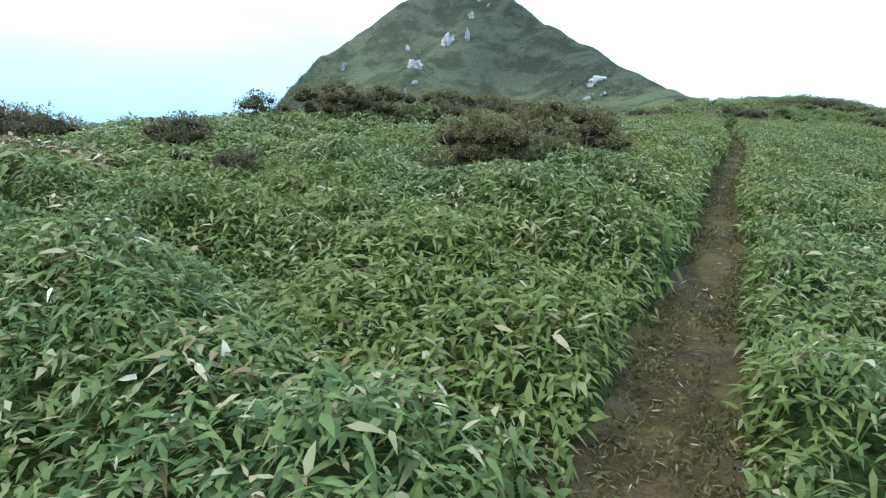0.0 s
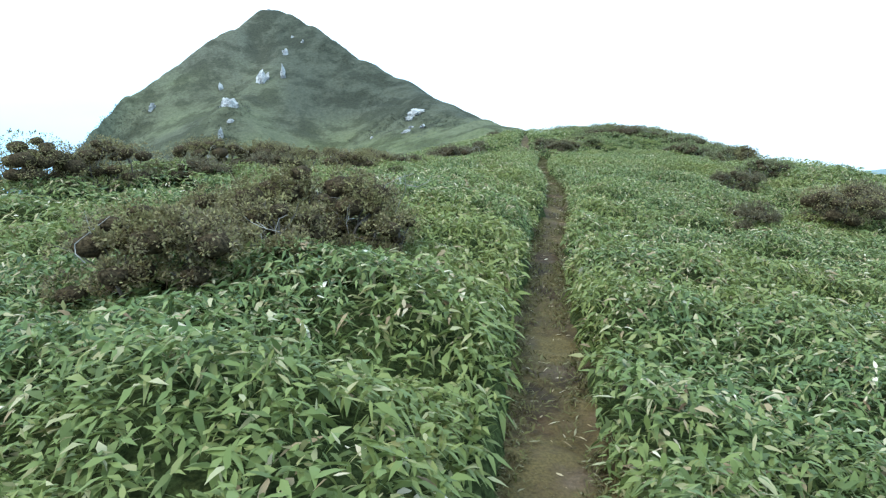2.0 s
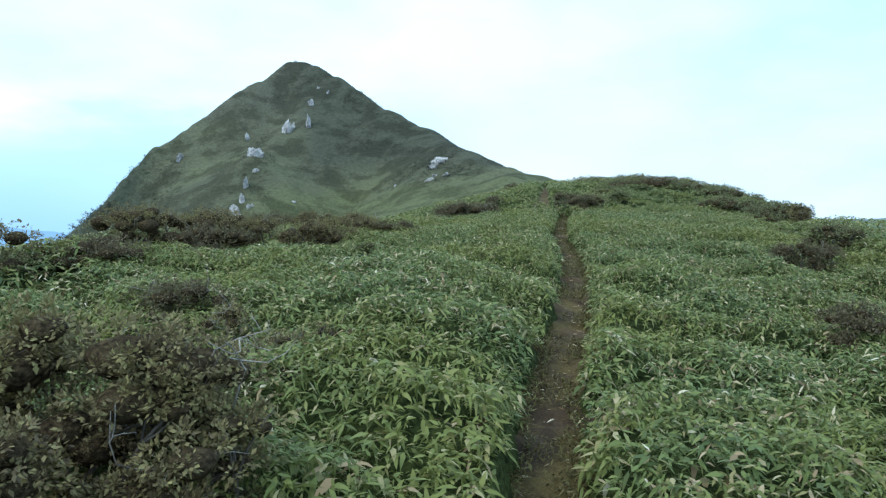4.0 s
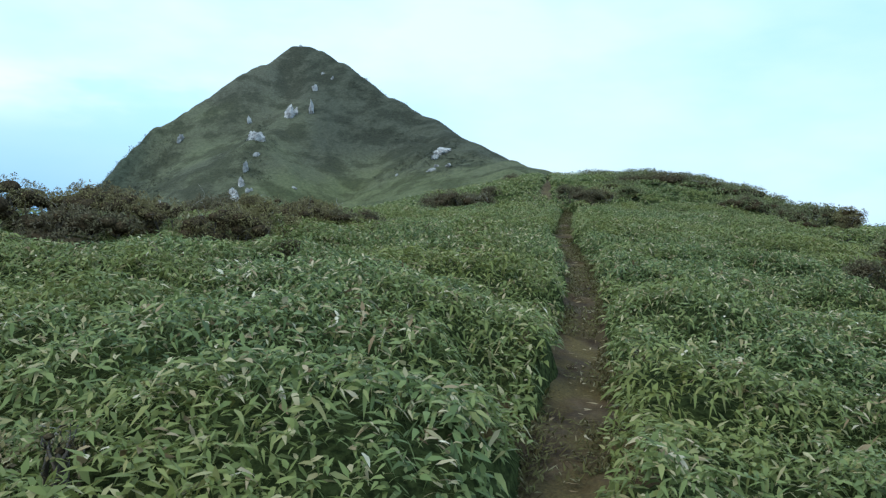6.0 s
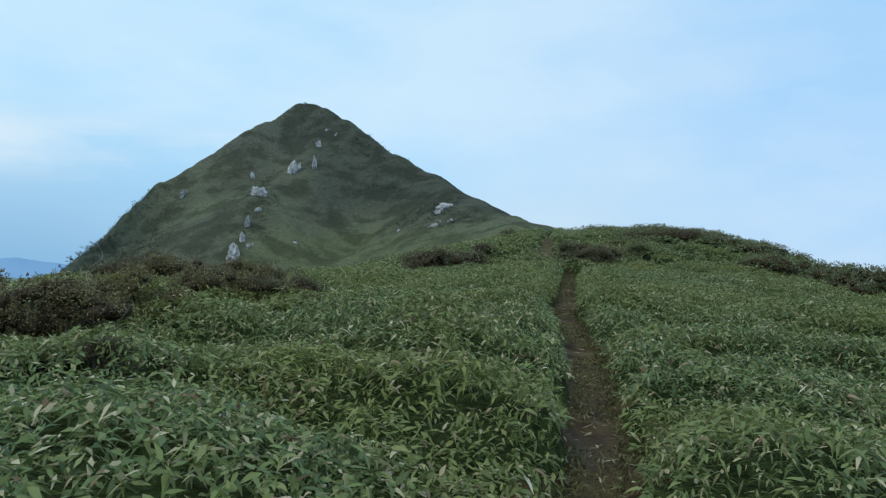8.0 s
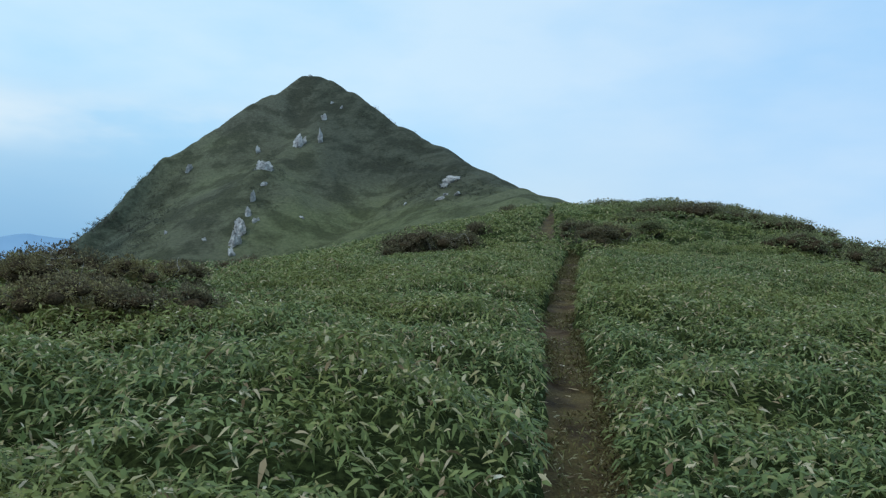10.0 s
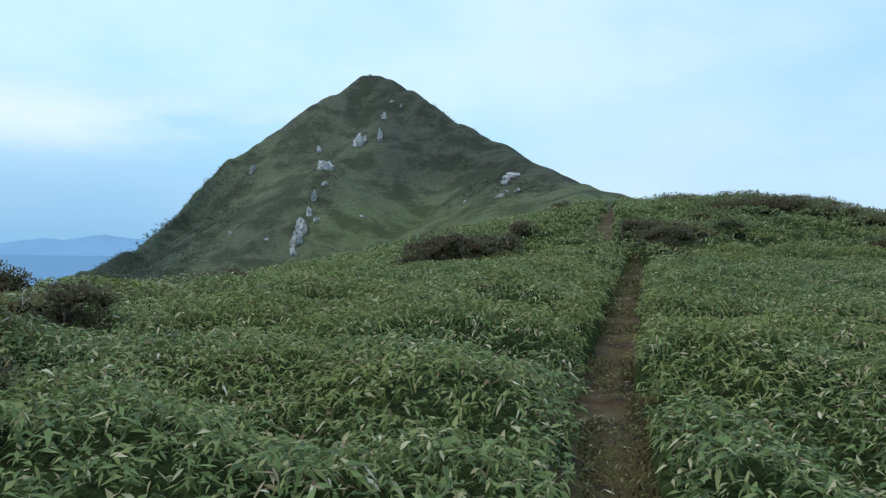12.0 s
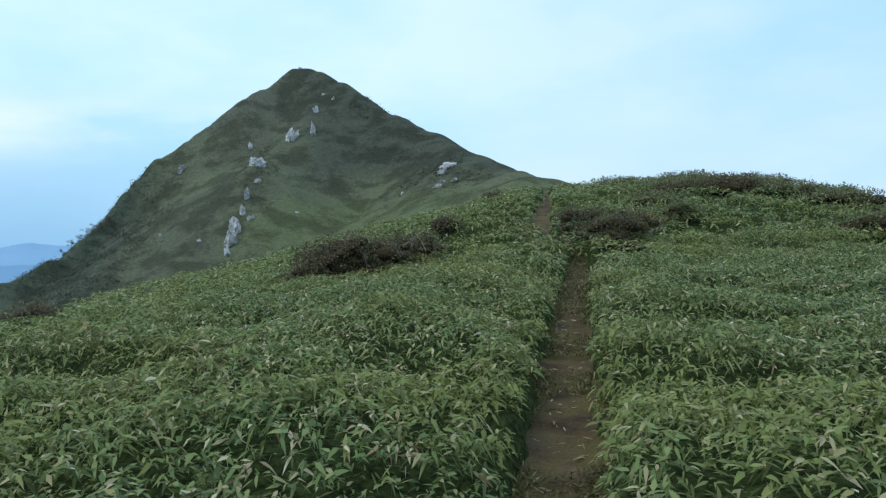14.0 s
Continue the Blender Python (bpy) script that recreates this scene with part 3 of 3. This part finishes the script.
def shrub(x, y, width, rise, label, leaf, seed, count=2600, blade=.035, dead=0, group=""):
    """A low wind-pressed shrub: bent stems, and crowns of small leaves in cushions with gaps between them."""
    rng = np.random.default_rng(seed)
    floor = float(near_ground(x, y))
    top = float(near_ground(x, y)) + (.26 if label is CREST else .33) + rise * (.42 if label is CREST else .75 if leaf is SCRUB_DARK else .92)
    high = top - floor
    base = tagged(new("shrub"), label, "shrub", group)
    base.matrix_basis = pose(x, y, floor)
    n = max(9, int(16 * width / .8))
    pads, stems = [], []
    for i in range(n):
        a, r = rng.uniform(0, 6.283), math.sqrt(rng.uniform(0, 1)) * width * .42
        px, py = r * math.cos(a), r * math.sin(a) * .8
        size = width * rng.uniform(.11, .20)
        h = high * (1 - .30 * (r / (width * .5)) ** 2) * rng.uniform(.84, 1.0) - size * .55
        if i % 3 == 0:
            h = h * rng.uniform(.45, .72)
        h = max(h, float(near_ground(x + px, y + py)) - floor + .16)
        pads.append((px, py, h, size))
        if i < 8:
            tip = np.array((px, py, h))
            twigs = [bent(rng, (px * .3, py * .3, -.05), tip, .013 + .006 * width, .005)]
            for _ in range(3):
                end = tip + np.array((rng.normal(0, size * .6), rng.normal(0, size * .6), rng.uniform(0, size * .5)))
                twigs.append(bent(rng, np.array(twigs[0][3][0]), end, .006, .002, 4))
            v, f = tubes(twigs)
            mesh_part("stem", mesh_of("stem", v, f, BARK), base)
    count, blade = (int(count * 1.35), blade * .76) if label is BROWN else (int(count * .85), blade * .95)
    share = np.array([p[3] ** 2 for p in pads])
    which = rng.choice(n, count, p=share / share.sum())
    P = np.array(pads)[which]
    # leaves stand out from small round tufts that crowd each cushion
    k = 32
    tuft = rng.integers(0, k, count) + which * k
    srng = np.random.default_rng(seed + 1)
    dirs = srng.normal(0, 1, (n * k, 3))
    dirs[:, 2] = np.abs(dirs[:, 2]) - .35
    dirs /= np.linalg.norm(dirs, axis=1)[:, None]
    reach = srng.uniform(.6, 1.08, n * k)
    around = rng.normal(0, 1, (count, 3)) + dirs[tuft] * .9
    around /= np.linalg.norm(around, axis=1)[:, None]
    c = P[:, :3] + dirs[tuft] * (P[:, 3] * reach[tuft])[:, None] * np.array((1, 1, .68)) + around * (blade * rng.uniform(.5, 1.6, count))[:, None]
    length = blade * rng.uniform(.7, 1.4, count)
    v, f = leaves(c, np.arctan2(around[:, 1], around[:, 0]), np.arcsin(np.clip(around[:, 2], -1, 1)) + .2, length, length * rng.uniform(.5, .75, count), rng.uniform(0, .2, count), rng, False)
    # added solid balls, coloured dark as inner shade, close the view through the crown
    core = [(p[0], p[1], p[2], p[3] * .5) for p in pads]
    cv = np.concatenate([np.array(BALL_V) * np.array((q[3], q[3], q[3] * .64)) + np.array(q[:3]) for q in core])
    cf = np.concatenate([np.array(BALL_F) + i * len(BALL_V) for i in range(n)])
    mesh_part("shade_core", mesh_of("shade_core", cv, cf, SHADE), base, "dark filler balls for the shade inside the crown")
    mesh_part("crown", mesh_of("crown", v, f, leaf), base)
    for _ in range(dead):
        a = rng.uniform(0, 6.283)
        s = np.array((rng.normal(0, width * .2), rng.normal(0, width * .2), high * .55))
        e = s + np.array((math.cos(a) * width * .22, math.sin(a) * width * .22, high * rng.uniform(.12, .32)))
        paths = [bent(rng, s, e, .004, .0016, 5, .2)]
        for _ in range(2):
            m = np.array(paths[0][3][0])
            paths.append(bent(rng, m, m + rng.normal(0, .08, 3) + np.array((0, 0, .04)), .0024, .0012, 4, .2))
        v, f = tubes(paths)
        mesh_part("dead_twig", mesh_of("dead_twig", v, f, DEAD), base, "bleached bare twig")
    return base


BROWN = "low brown-leaved heath shrub rising from the bamboo grass"
DARK = "low dark green wind-pressed shrub on the slope"
CREST = "dark scrubby shrub on the crest of the hill"
for i, (x, y, width, rise, label, leaf, count, blade, dead) in enumerate((
        # beside the trail
        (.42, 5.75, 1.2, .50, BROWN, SCRUB, 12000, .028, 1), (.95, 5.8, .65, .36, BROWN, SCRUB, 4500, .028, 2),
        (1.4, 6.85, 1.35, .66, BROWN, SCRUB, 12000, .028, 4), (1.75, 6.5, .8, .42, BROWN, SCRUB, 5500, .028, 4),
        (.75, 7.2, .9, .42, BROWN, SCRUB, 5000, .03, 2), (1.0, 6.3, .85, .46, BROWN, SCRUB, 5500, .028, 1),
        (1.45, 10.1, .8, .24, BROWN, SCRUB_DARK, 3500, .028, 2), (1.85, 9.35, .55, .10, BROWN, SCRUB, 1100, .026, 8), (2.2, 8.7, .5, .08, BROWN, SCRUB, 900, .026, 5), (2.5, 8.85, .22, .10, BROWN, SCRUB, 250, .024, 2),
        (.15, 3.55, .3, .02, BROWN, SCRUB, 500, .026, 1),
        # the slope and brow to the west
        (-4.65, 7.6, 1.5, .40, BROWN, SCRUB_DARK, 5000, .035, 0), (-5.7, 8.3, 1.5, .50, BROWN, SCRUB, 3500, .04, 0),
        (-2.5, 10.4, .8, .46, DARK, SCRUB_DARK, 3200, .034, 8), (-2.9, 7.5, 1.0, .28, DARK, SCRUB_DARK, 4000, .035, 0), (-1.88, 5.75, .5, .25, DARK, SCRUB_DARK, 3500, .03, 1),
        (-1.6, 11.5, 1.5, .62, BROWN, SCRUB, 5000, .036, 0), (-.7, 11.9, 1.2, .52, BROWN, SCRUB, 4000, .036, 0), (.3, 12.5, 1.2, .22, BROWN, SCRUB_DARK, 3500, .036, 1),
        (.5, 14.5, 1.4, .52, BROWN, SCRUB, 9500, .024, 1), (1.5, 14.7, 1.3, .46, BROWN, SCRUB, 9500, .024, 2), (1.5, 13.8, 1.2, .30, BROWN, SCRUB_DARK, 4500, .034, 0),
        (2.2, 14.3, .95, .30, BROWN, SCRUB, 6500, .024, 1), (2.85, 14.1, 1.1, .25, BROWN, SCRUB, 6500, .024, 1), (3.2, 14.9, .8, .26, BROWN, SCRUB, 4000, .03, 1),
        (3.7, 16.3, 1.0, .24, BROWN, SCRUB, 6500, .027, 2), (4.4, 16.25, .9, .26, BROWN, SCRUB_DARK, 5500, .027, 1), (3.6, 17.1, .9, .22, BROWN, SCRUB_DARK, 5500, .027, 1), (3.4, 12.85, .28, .10, DARK, SCRUB_DARK, 1500, .025, 0),
        (3.2, 17.9, 1.0, .36, BROWN, SCRUB, 8000, .025, 3), (3.95, 17.8, .85, .28, BROWN, SCRUB, 7000, .025, 1), (4.15, 19.2, .7, .2, DARK, SCRUB_DARK, 4000, .03, 1),
        (2.5, 18.8, .9, .32, DARK, SCRUB_DARK, 3500, .04, 5), (2.4, 21.2, 1.4, 0.63, DARK, SCRUB_DARK, 6500, .034, 6), (4.7, 23.2, .9, .18, DARK, SCRUB_DARK, 3500, .034, 1),
        # ahead, beside the trail
        (8.3, 25.9, 1.7, .66, DARK, SCRUB_DARK, 9500, .036, 7), (9.2, 26.4, 1.1, .48, DARK, SCRUB_DARK, 5500, .036, 3), (7.6, 25.6, .9, .30, DARK, SCRUB_DARK, 4500, .036, 1),
        (10.4, 28.9, .85, .26, DARK, SCRUB_DARK, 3500, .04, 0), (13.3, 34.9, 1.0, .22, DARK, SCRUB_DARK, 2500, .05, 0),
        (12.5, 26.2, 1.1, .50, DARK, SCRUB_DARK, 6000, .036, 5), (12.95, 26.6, 1.1, .42, BROWN, SCRUB, 5000, .036, 2), (14.8, 28.1, .9, .22, DARK, SCRUB_OLIVE, 4000, .042, 1),
        (12.55, 27.5, .9, .46, DARK, SCRUB_DARK, 3500, .04, 1),
        # crest of the hill to the east
        (20.6, 42.5, 2.2, .35, CREST, SCRUB_OLIVE, 3500, .065, 0), (19.0, 39, 2.4, .40, CREST, SCRUB_OLIVE, 4500, .06, 0), (18.0, 36, 1.7, .32, CREST, SCRUB_OLIVE, 3500, .06, 0),
        (17.4, 32.8, 2.2, .36, CREST, SCRUB_OLIVE, 5000, .05, 1), (16.0, 31.1, 1.6, .28, CREST, SCRUB_OLIVE, 4000, .05, 0), (18.7, 32.3, 2.3, .46, CREST, SCRUB_DARK, 6000, .05, 3),
        (19.7, 31.5, 2.0, .46, CREST, SCRUB_OLIVE, 5500, .05, 4), (20.6, 30.4, 1.9, .46, CREST, SCRUB_OLIVE, 5000, .05, 4), (20.4, 33.2, 1.8, .34, CREST, SCRUB_OLIVE, 4500, .05, 6),
        (21.7, 31.9, 1.8, .42, CREST, SCRUB_OLIVE, 4000, .055, 6), (22.6, 31.2, 1.6, .44, CREST, SCRUB_OLIVE, 3500, .055, 6), (19.0, 34.6, 1.9, .40, CREST, SCRUB_OLIVE, 4000, .055, 1),
        # the eastern brow
        (7.15, 9.2, .7, .32, BROWN, SCRUB_DARK, 4500, .03, 2), (9.2, 9.9, 1.4, .46, BROWN, SCRUB, 5500, .034, 1), (10.3, 10.7, 1.3, .42, BROWN, SCRUB_DARK, 4500, .036, 0),
        (9.7, 12.75, .95, .38, BROWN, SCRUB_DARK, 5000, .032, 5), (11.5, 14.2, 1.2, .36, DARK, SCRUB_OLIVE, 4000, .038, 3), (17.5, 25.9, 1.7, .5, DARK, SCRUB_OLIVE, 4000, .05, 3),
        (18.9, 26.2, 1.7, .45, DARK, SCRUB_OLIVE, 4000, .05, 3), (17.6, 23.6, 1.6, .45, DARK, SCRUB_OLIVE, 4000, .046, 4), (16.3, 21.6, 1.4, .45, DARK, SCRUB_OLIVE, 4000, .044, 3),
        (14.2, 18.3, .95, .45, BROWN, SCRUB, 5000, .036, 1), (15.3, 20, 1.2, .42, DARK, SCRUB_OLIVE, 4000, .04, 2))):
    shrub(x, y, width, rise, label, leaf, 100 + 7 * i, count, blade, dead)


# ---- rocks on the mountain
def outcrop(x, y, wide, high, seed, label):
    rng = random.Random(seed)
    bm = bmesh.new()
    bmesh.ops.create_icosphere(bm, subdivisions=4, radius=1)
    cuts = [(Vector((rng.uniform(-1, 1), rng.uniform(-1, 1), rng.uniform(-.4, 1))).normalized(), rng.uniform(.45, .8)) for _ in range(9)]
    for v in bm.verts:
        for n, d in cuts:
            over = v.co.dot(n) - d
            if over > 0:
                v.co -= n * over
        v.co *= 1 + .42 * noise.noise(Vector((v.co.x * 2.6, v.co.y * 2.6, v.co.z * 1.3)) + Vector((seed, 0, 0))) + .24 * noise.noise(Vector((v.co.x * 7, v.co.y * 7, v.co.z * 3)) + Vector((0, seed, 0)))
        v.co.x *= wide * .62
        v.co.y *= max(wide, high) * .5
        v.co.z *= high * .72
    me = bpy.data.meshes.new("rock_outcrop")
    bm.to_mesh(me)
    bm.free()
    me.materials.append(ROCK)
    ob = tagged(new("rock_outcrop", me), label, "rock", "rocks on the mountainside")
    ob.matrix_basis = pose(x, y, float(mountain_ground(x, y)) + high * .12, rng.uniform(-12, 12), rng.uniform(-18, 18), rng.uniform(-30, 30))
    return ob


PALE = "pale grey weathered rock outcrop on the mountainside"
SLAB = "broad grey boulder lying in scrub on the mountain spur"
for i, (x, y, wide, high, label) in enumerate((
        (25, 412.4, 2.5, 1.5, PALE), (30.2, 370.5, 2.6, 3.6, PALE), (17.4, 344.5, 3.4, 6.0, PALE), (19.4, 346.5, 1.8, 3.4, PALE), (26.6, 347.5, 2.2, 6.4, PALE), (39.1, 378.5, 1.7, 1.5, PALE), (34.8, 386.2, 1.7, 1.5, PALE),
        (2.8, 312.5, 5.2, 5.2, PALE), (.9, 316.5, 2.4, 4.6, PALE), (-.5, 354, 1.9, 4.0, PALE), (3.2, 298.7, 2.5, 1.8, PALE), (-.8, 288.7, 1.6, 5.2, PALE), (-1.8, 277, 1.8, 3.8, PALE), (0, 272.7, 1.5, 1.7, PALE), (1.5, 273.2, 1.3, 1.3, PALE),
        (-5.0, 267.5, 2.6, 6.6, PALE), (-5.9, 261.5, 3.2, 5.6, PALE), (-4.6, 263, 1.6, 3.0, PALE), (-6.5, 256, 1.8, 3.0, PALE), (16.6, 279.5, 1.6, 1.0, PALE),
        (70.4, 274.5, 6.8, 3.0, SLAB), (67.2, 271.5, 3.4, 1.8, SLAB), (61.8, 255, 3.4, 1.3, SLAB), (67.3, 253.2, 3.0, 1.6, SLAB), (64, 257.5, 1.8, 1.0, SLAB), (53, 273.5, 1.2, .9, PALE),
        (-29.2, 351.5, 2.0, 4.2, PALE), (-29.4, 279.5, 1.0, 1.3, PALE), (-15.7, 266.2, 1.5, 1.0, PALE))):
    outcrop(x, y, wide, high, i + 3, label)

# ---- scrub and small trees on the mountain
def scrub_cover(rng):
    n = 56000
    x, y = rng.uniform(-112, 110, n), rng.uniform(125, 440, n)
    z = mountain_ground(x, y)
    west = ramp(-24, -44, x) * ramp(46, 32, z)
    spur = np.exp(-((x - 71) / 9) ** 2 - ((y - 262) / 20) ** 2)
    rib = np.exp(-((x - 3 - (y - 300) * .12) / 7) ** 2) * (y < 375) * (y > 250)
    east = np.exp(-(((x - 55) + (y - 330) * .25) / 16) ** 2) * (y > 270)
    p = 2.2 * west + 1.6 * spur + 1.1 * rib + .8 * east
    p = p * ramp(-.2, .35, vnoise(x, y, 16, 71) + .5 * vnoise(x, y, 6, 72) + .45 * west)
    ok = (rng.uniform(0, 1, n) < p * .55) & (z > -20) & (z < 88)
    x, y, z = x[ok], y[ok], z[ok]
    m = len(x)
    size = rng.uniform(.6, 1.9, m)
    k = 9
    i = np.repeat(np.arange(m), k)
    c = np.stack([x[i], y[i], z[i]], -1) + rng.normal(0, .40, (m * k, 3)) * size[i][:, None]
    c[:, 2] = z[i] + np.abs(rng.normal(.12, .26, m * k)) * size[i]
    length = size[i] * rng.uniform(.2, .4, m * k)
    return leaves(c, rng.uniform(0, 6.283, m * k), rng.normal(.3, .6, m * k), length, length * .7, rng.uniform(0, .4, m * k), rng, False)


tagged(new("mountain_scrub", mesh_of("mountain_scrub", *scrub_cover(np.random.default_rng(5)), FAR_SCRUB)), "dark scrub clumps scattered over the mountainside", "scrub", kind="stuff")


def small_tree(x, y, high, seed):
    rng = np.random.default_rng(seed)
    z = float(mountain_ground(x, y))
    base = tagged(new("tree"), "small wind-bent tree on the mountain's shoulder", "tree", "trees on the shoulder")
    base.matrix_basis = pose(x, y, z - .2)
    paths, ends = [bent(rng, (0, 0, 0), (rng.normal(0, .3), 0, high * .8), .12, .04)], []
    for _ in range(9):
        s = np.array(paths[0][rng.integers(1, 5)][0])
        e = s + np.array((rng.normal(0, .28 * high), rng.normal(0, .2 * high), rng.uniform(.05, .3) * high))
        paths.append(bent(rng, s, e, .05, .015, 4))
        ends.append(e)
    v, f = tubes(paths)
    mesh_part("trunk", mesh_of("trunk", v, f, BARK), base)
    n = 1500
    c = np.array(ends)[rng.integers(0, 9, n)] + rng.normal(0, .10 * high, (n, 3)) * np.array((1, 1, .6))
    length = rng.uniform(.09, .2, n)
    v, f = leaves(c, rng.uniform(0, 6.283, n), rng.normal(.2, .6, n), length, length * .6, rng.uniform(0, .4, n), rng, False)
    mesh_part("crown", mesh_of("crown", v, f, FAR_SCRUB), base)


for i, (x, y, high) in enumerate(((-63.2, 330, 4.4), (-61.4, 331.5, 3.8), (-65.2, 328, 3.6), (-67.5, 324, 2.8), (-59.6, 334, 3.2), (-57.6, 338.5, 2.8), (-69.5, 319.5, 2.4))):
    small_tree(x, y, high, 300 + i)

# ---- single blades at the edge of the trail
one = []
for k in range(4):
    r = np.random.default_rng(400 + k)
    v, f = leaves(np.zeros((1, 3)), np.zeros(1), np.array([.15 + .1 * k]), np.array([.078 + .010 * k]), np.array([.018 + .002 * k]), np.array([.2 + .12 * k]), r)
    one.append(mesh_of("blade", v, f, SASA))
r = np.random.default_rng(500)
for i in range(300):
    s = r.uniform(1.2, 17)
    d = (1 if i % 2 else -1) * (float(trail_half(s)) + r.uniform(.07, .16))
    x, y = float(trail_x(s)) + d * .914, s - d * .407
    ob = mesh_part("blade", one[i % 4], sasa)
    ob.matrix_basis = pose(x, y, float(canopy(x, y)) + .01, r.uniform(-25, 25), r.uniform(-20, 20), math.degrees(math.atan2(-d * .407, d * .914)) + r.uniform(-70, 70))
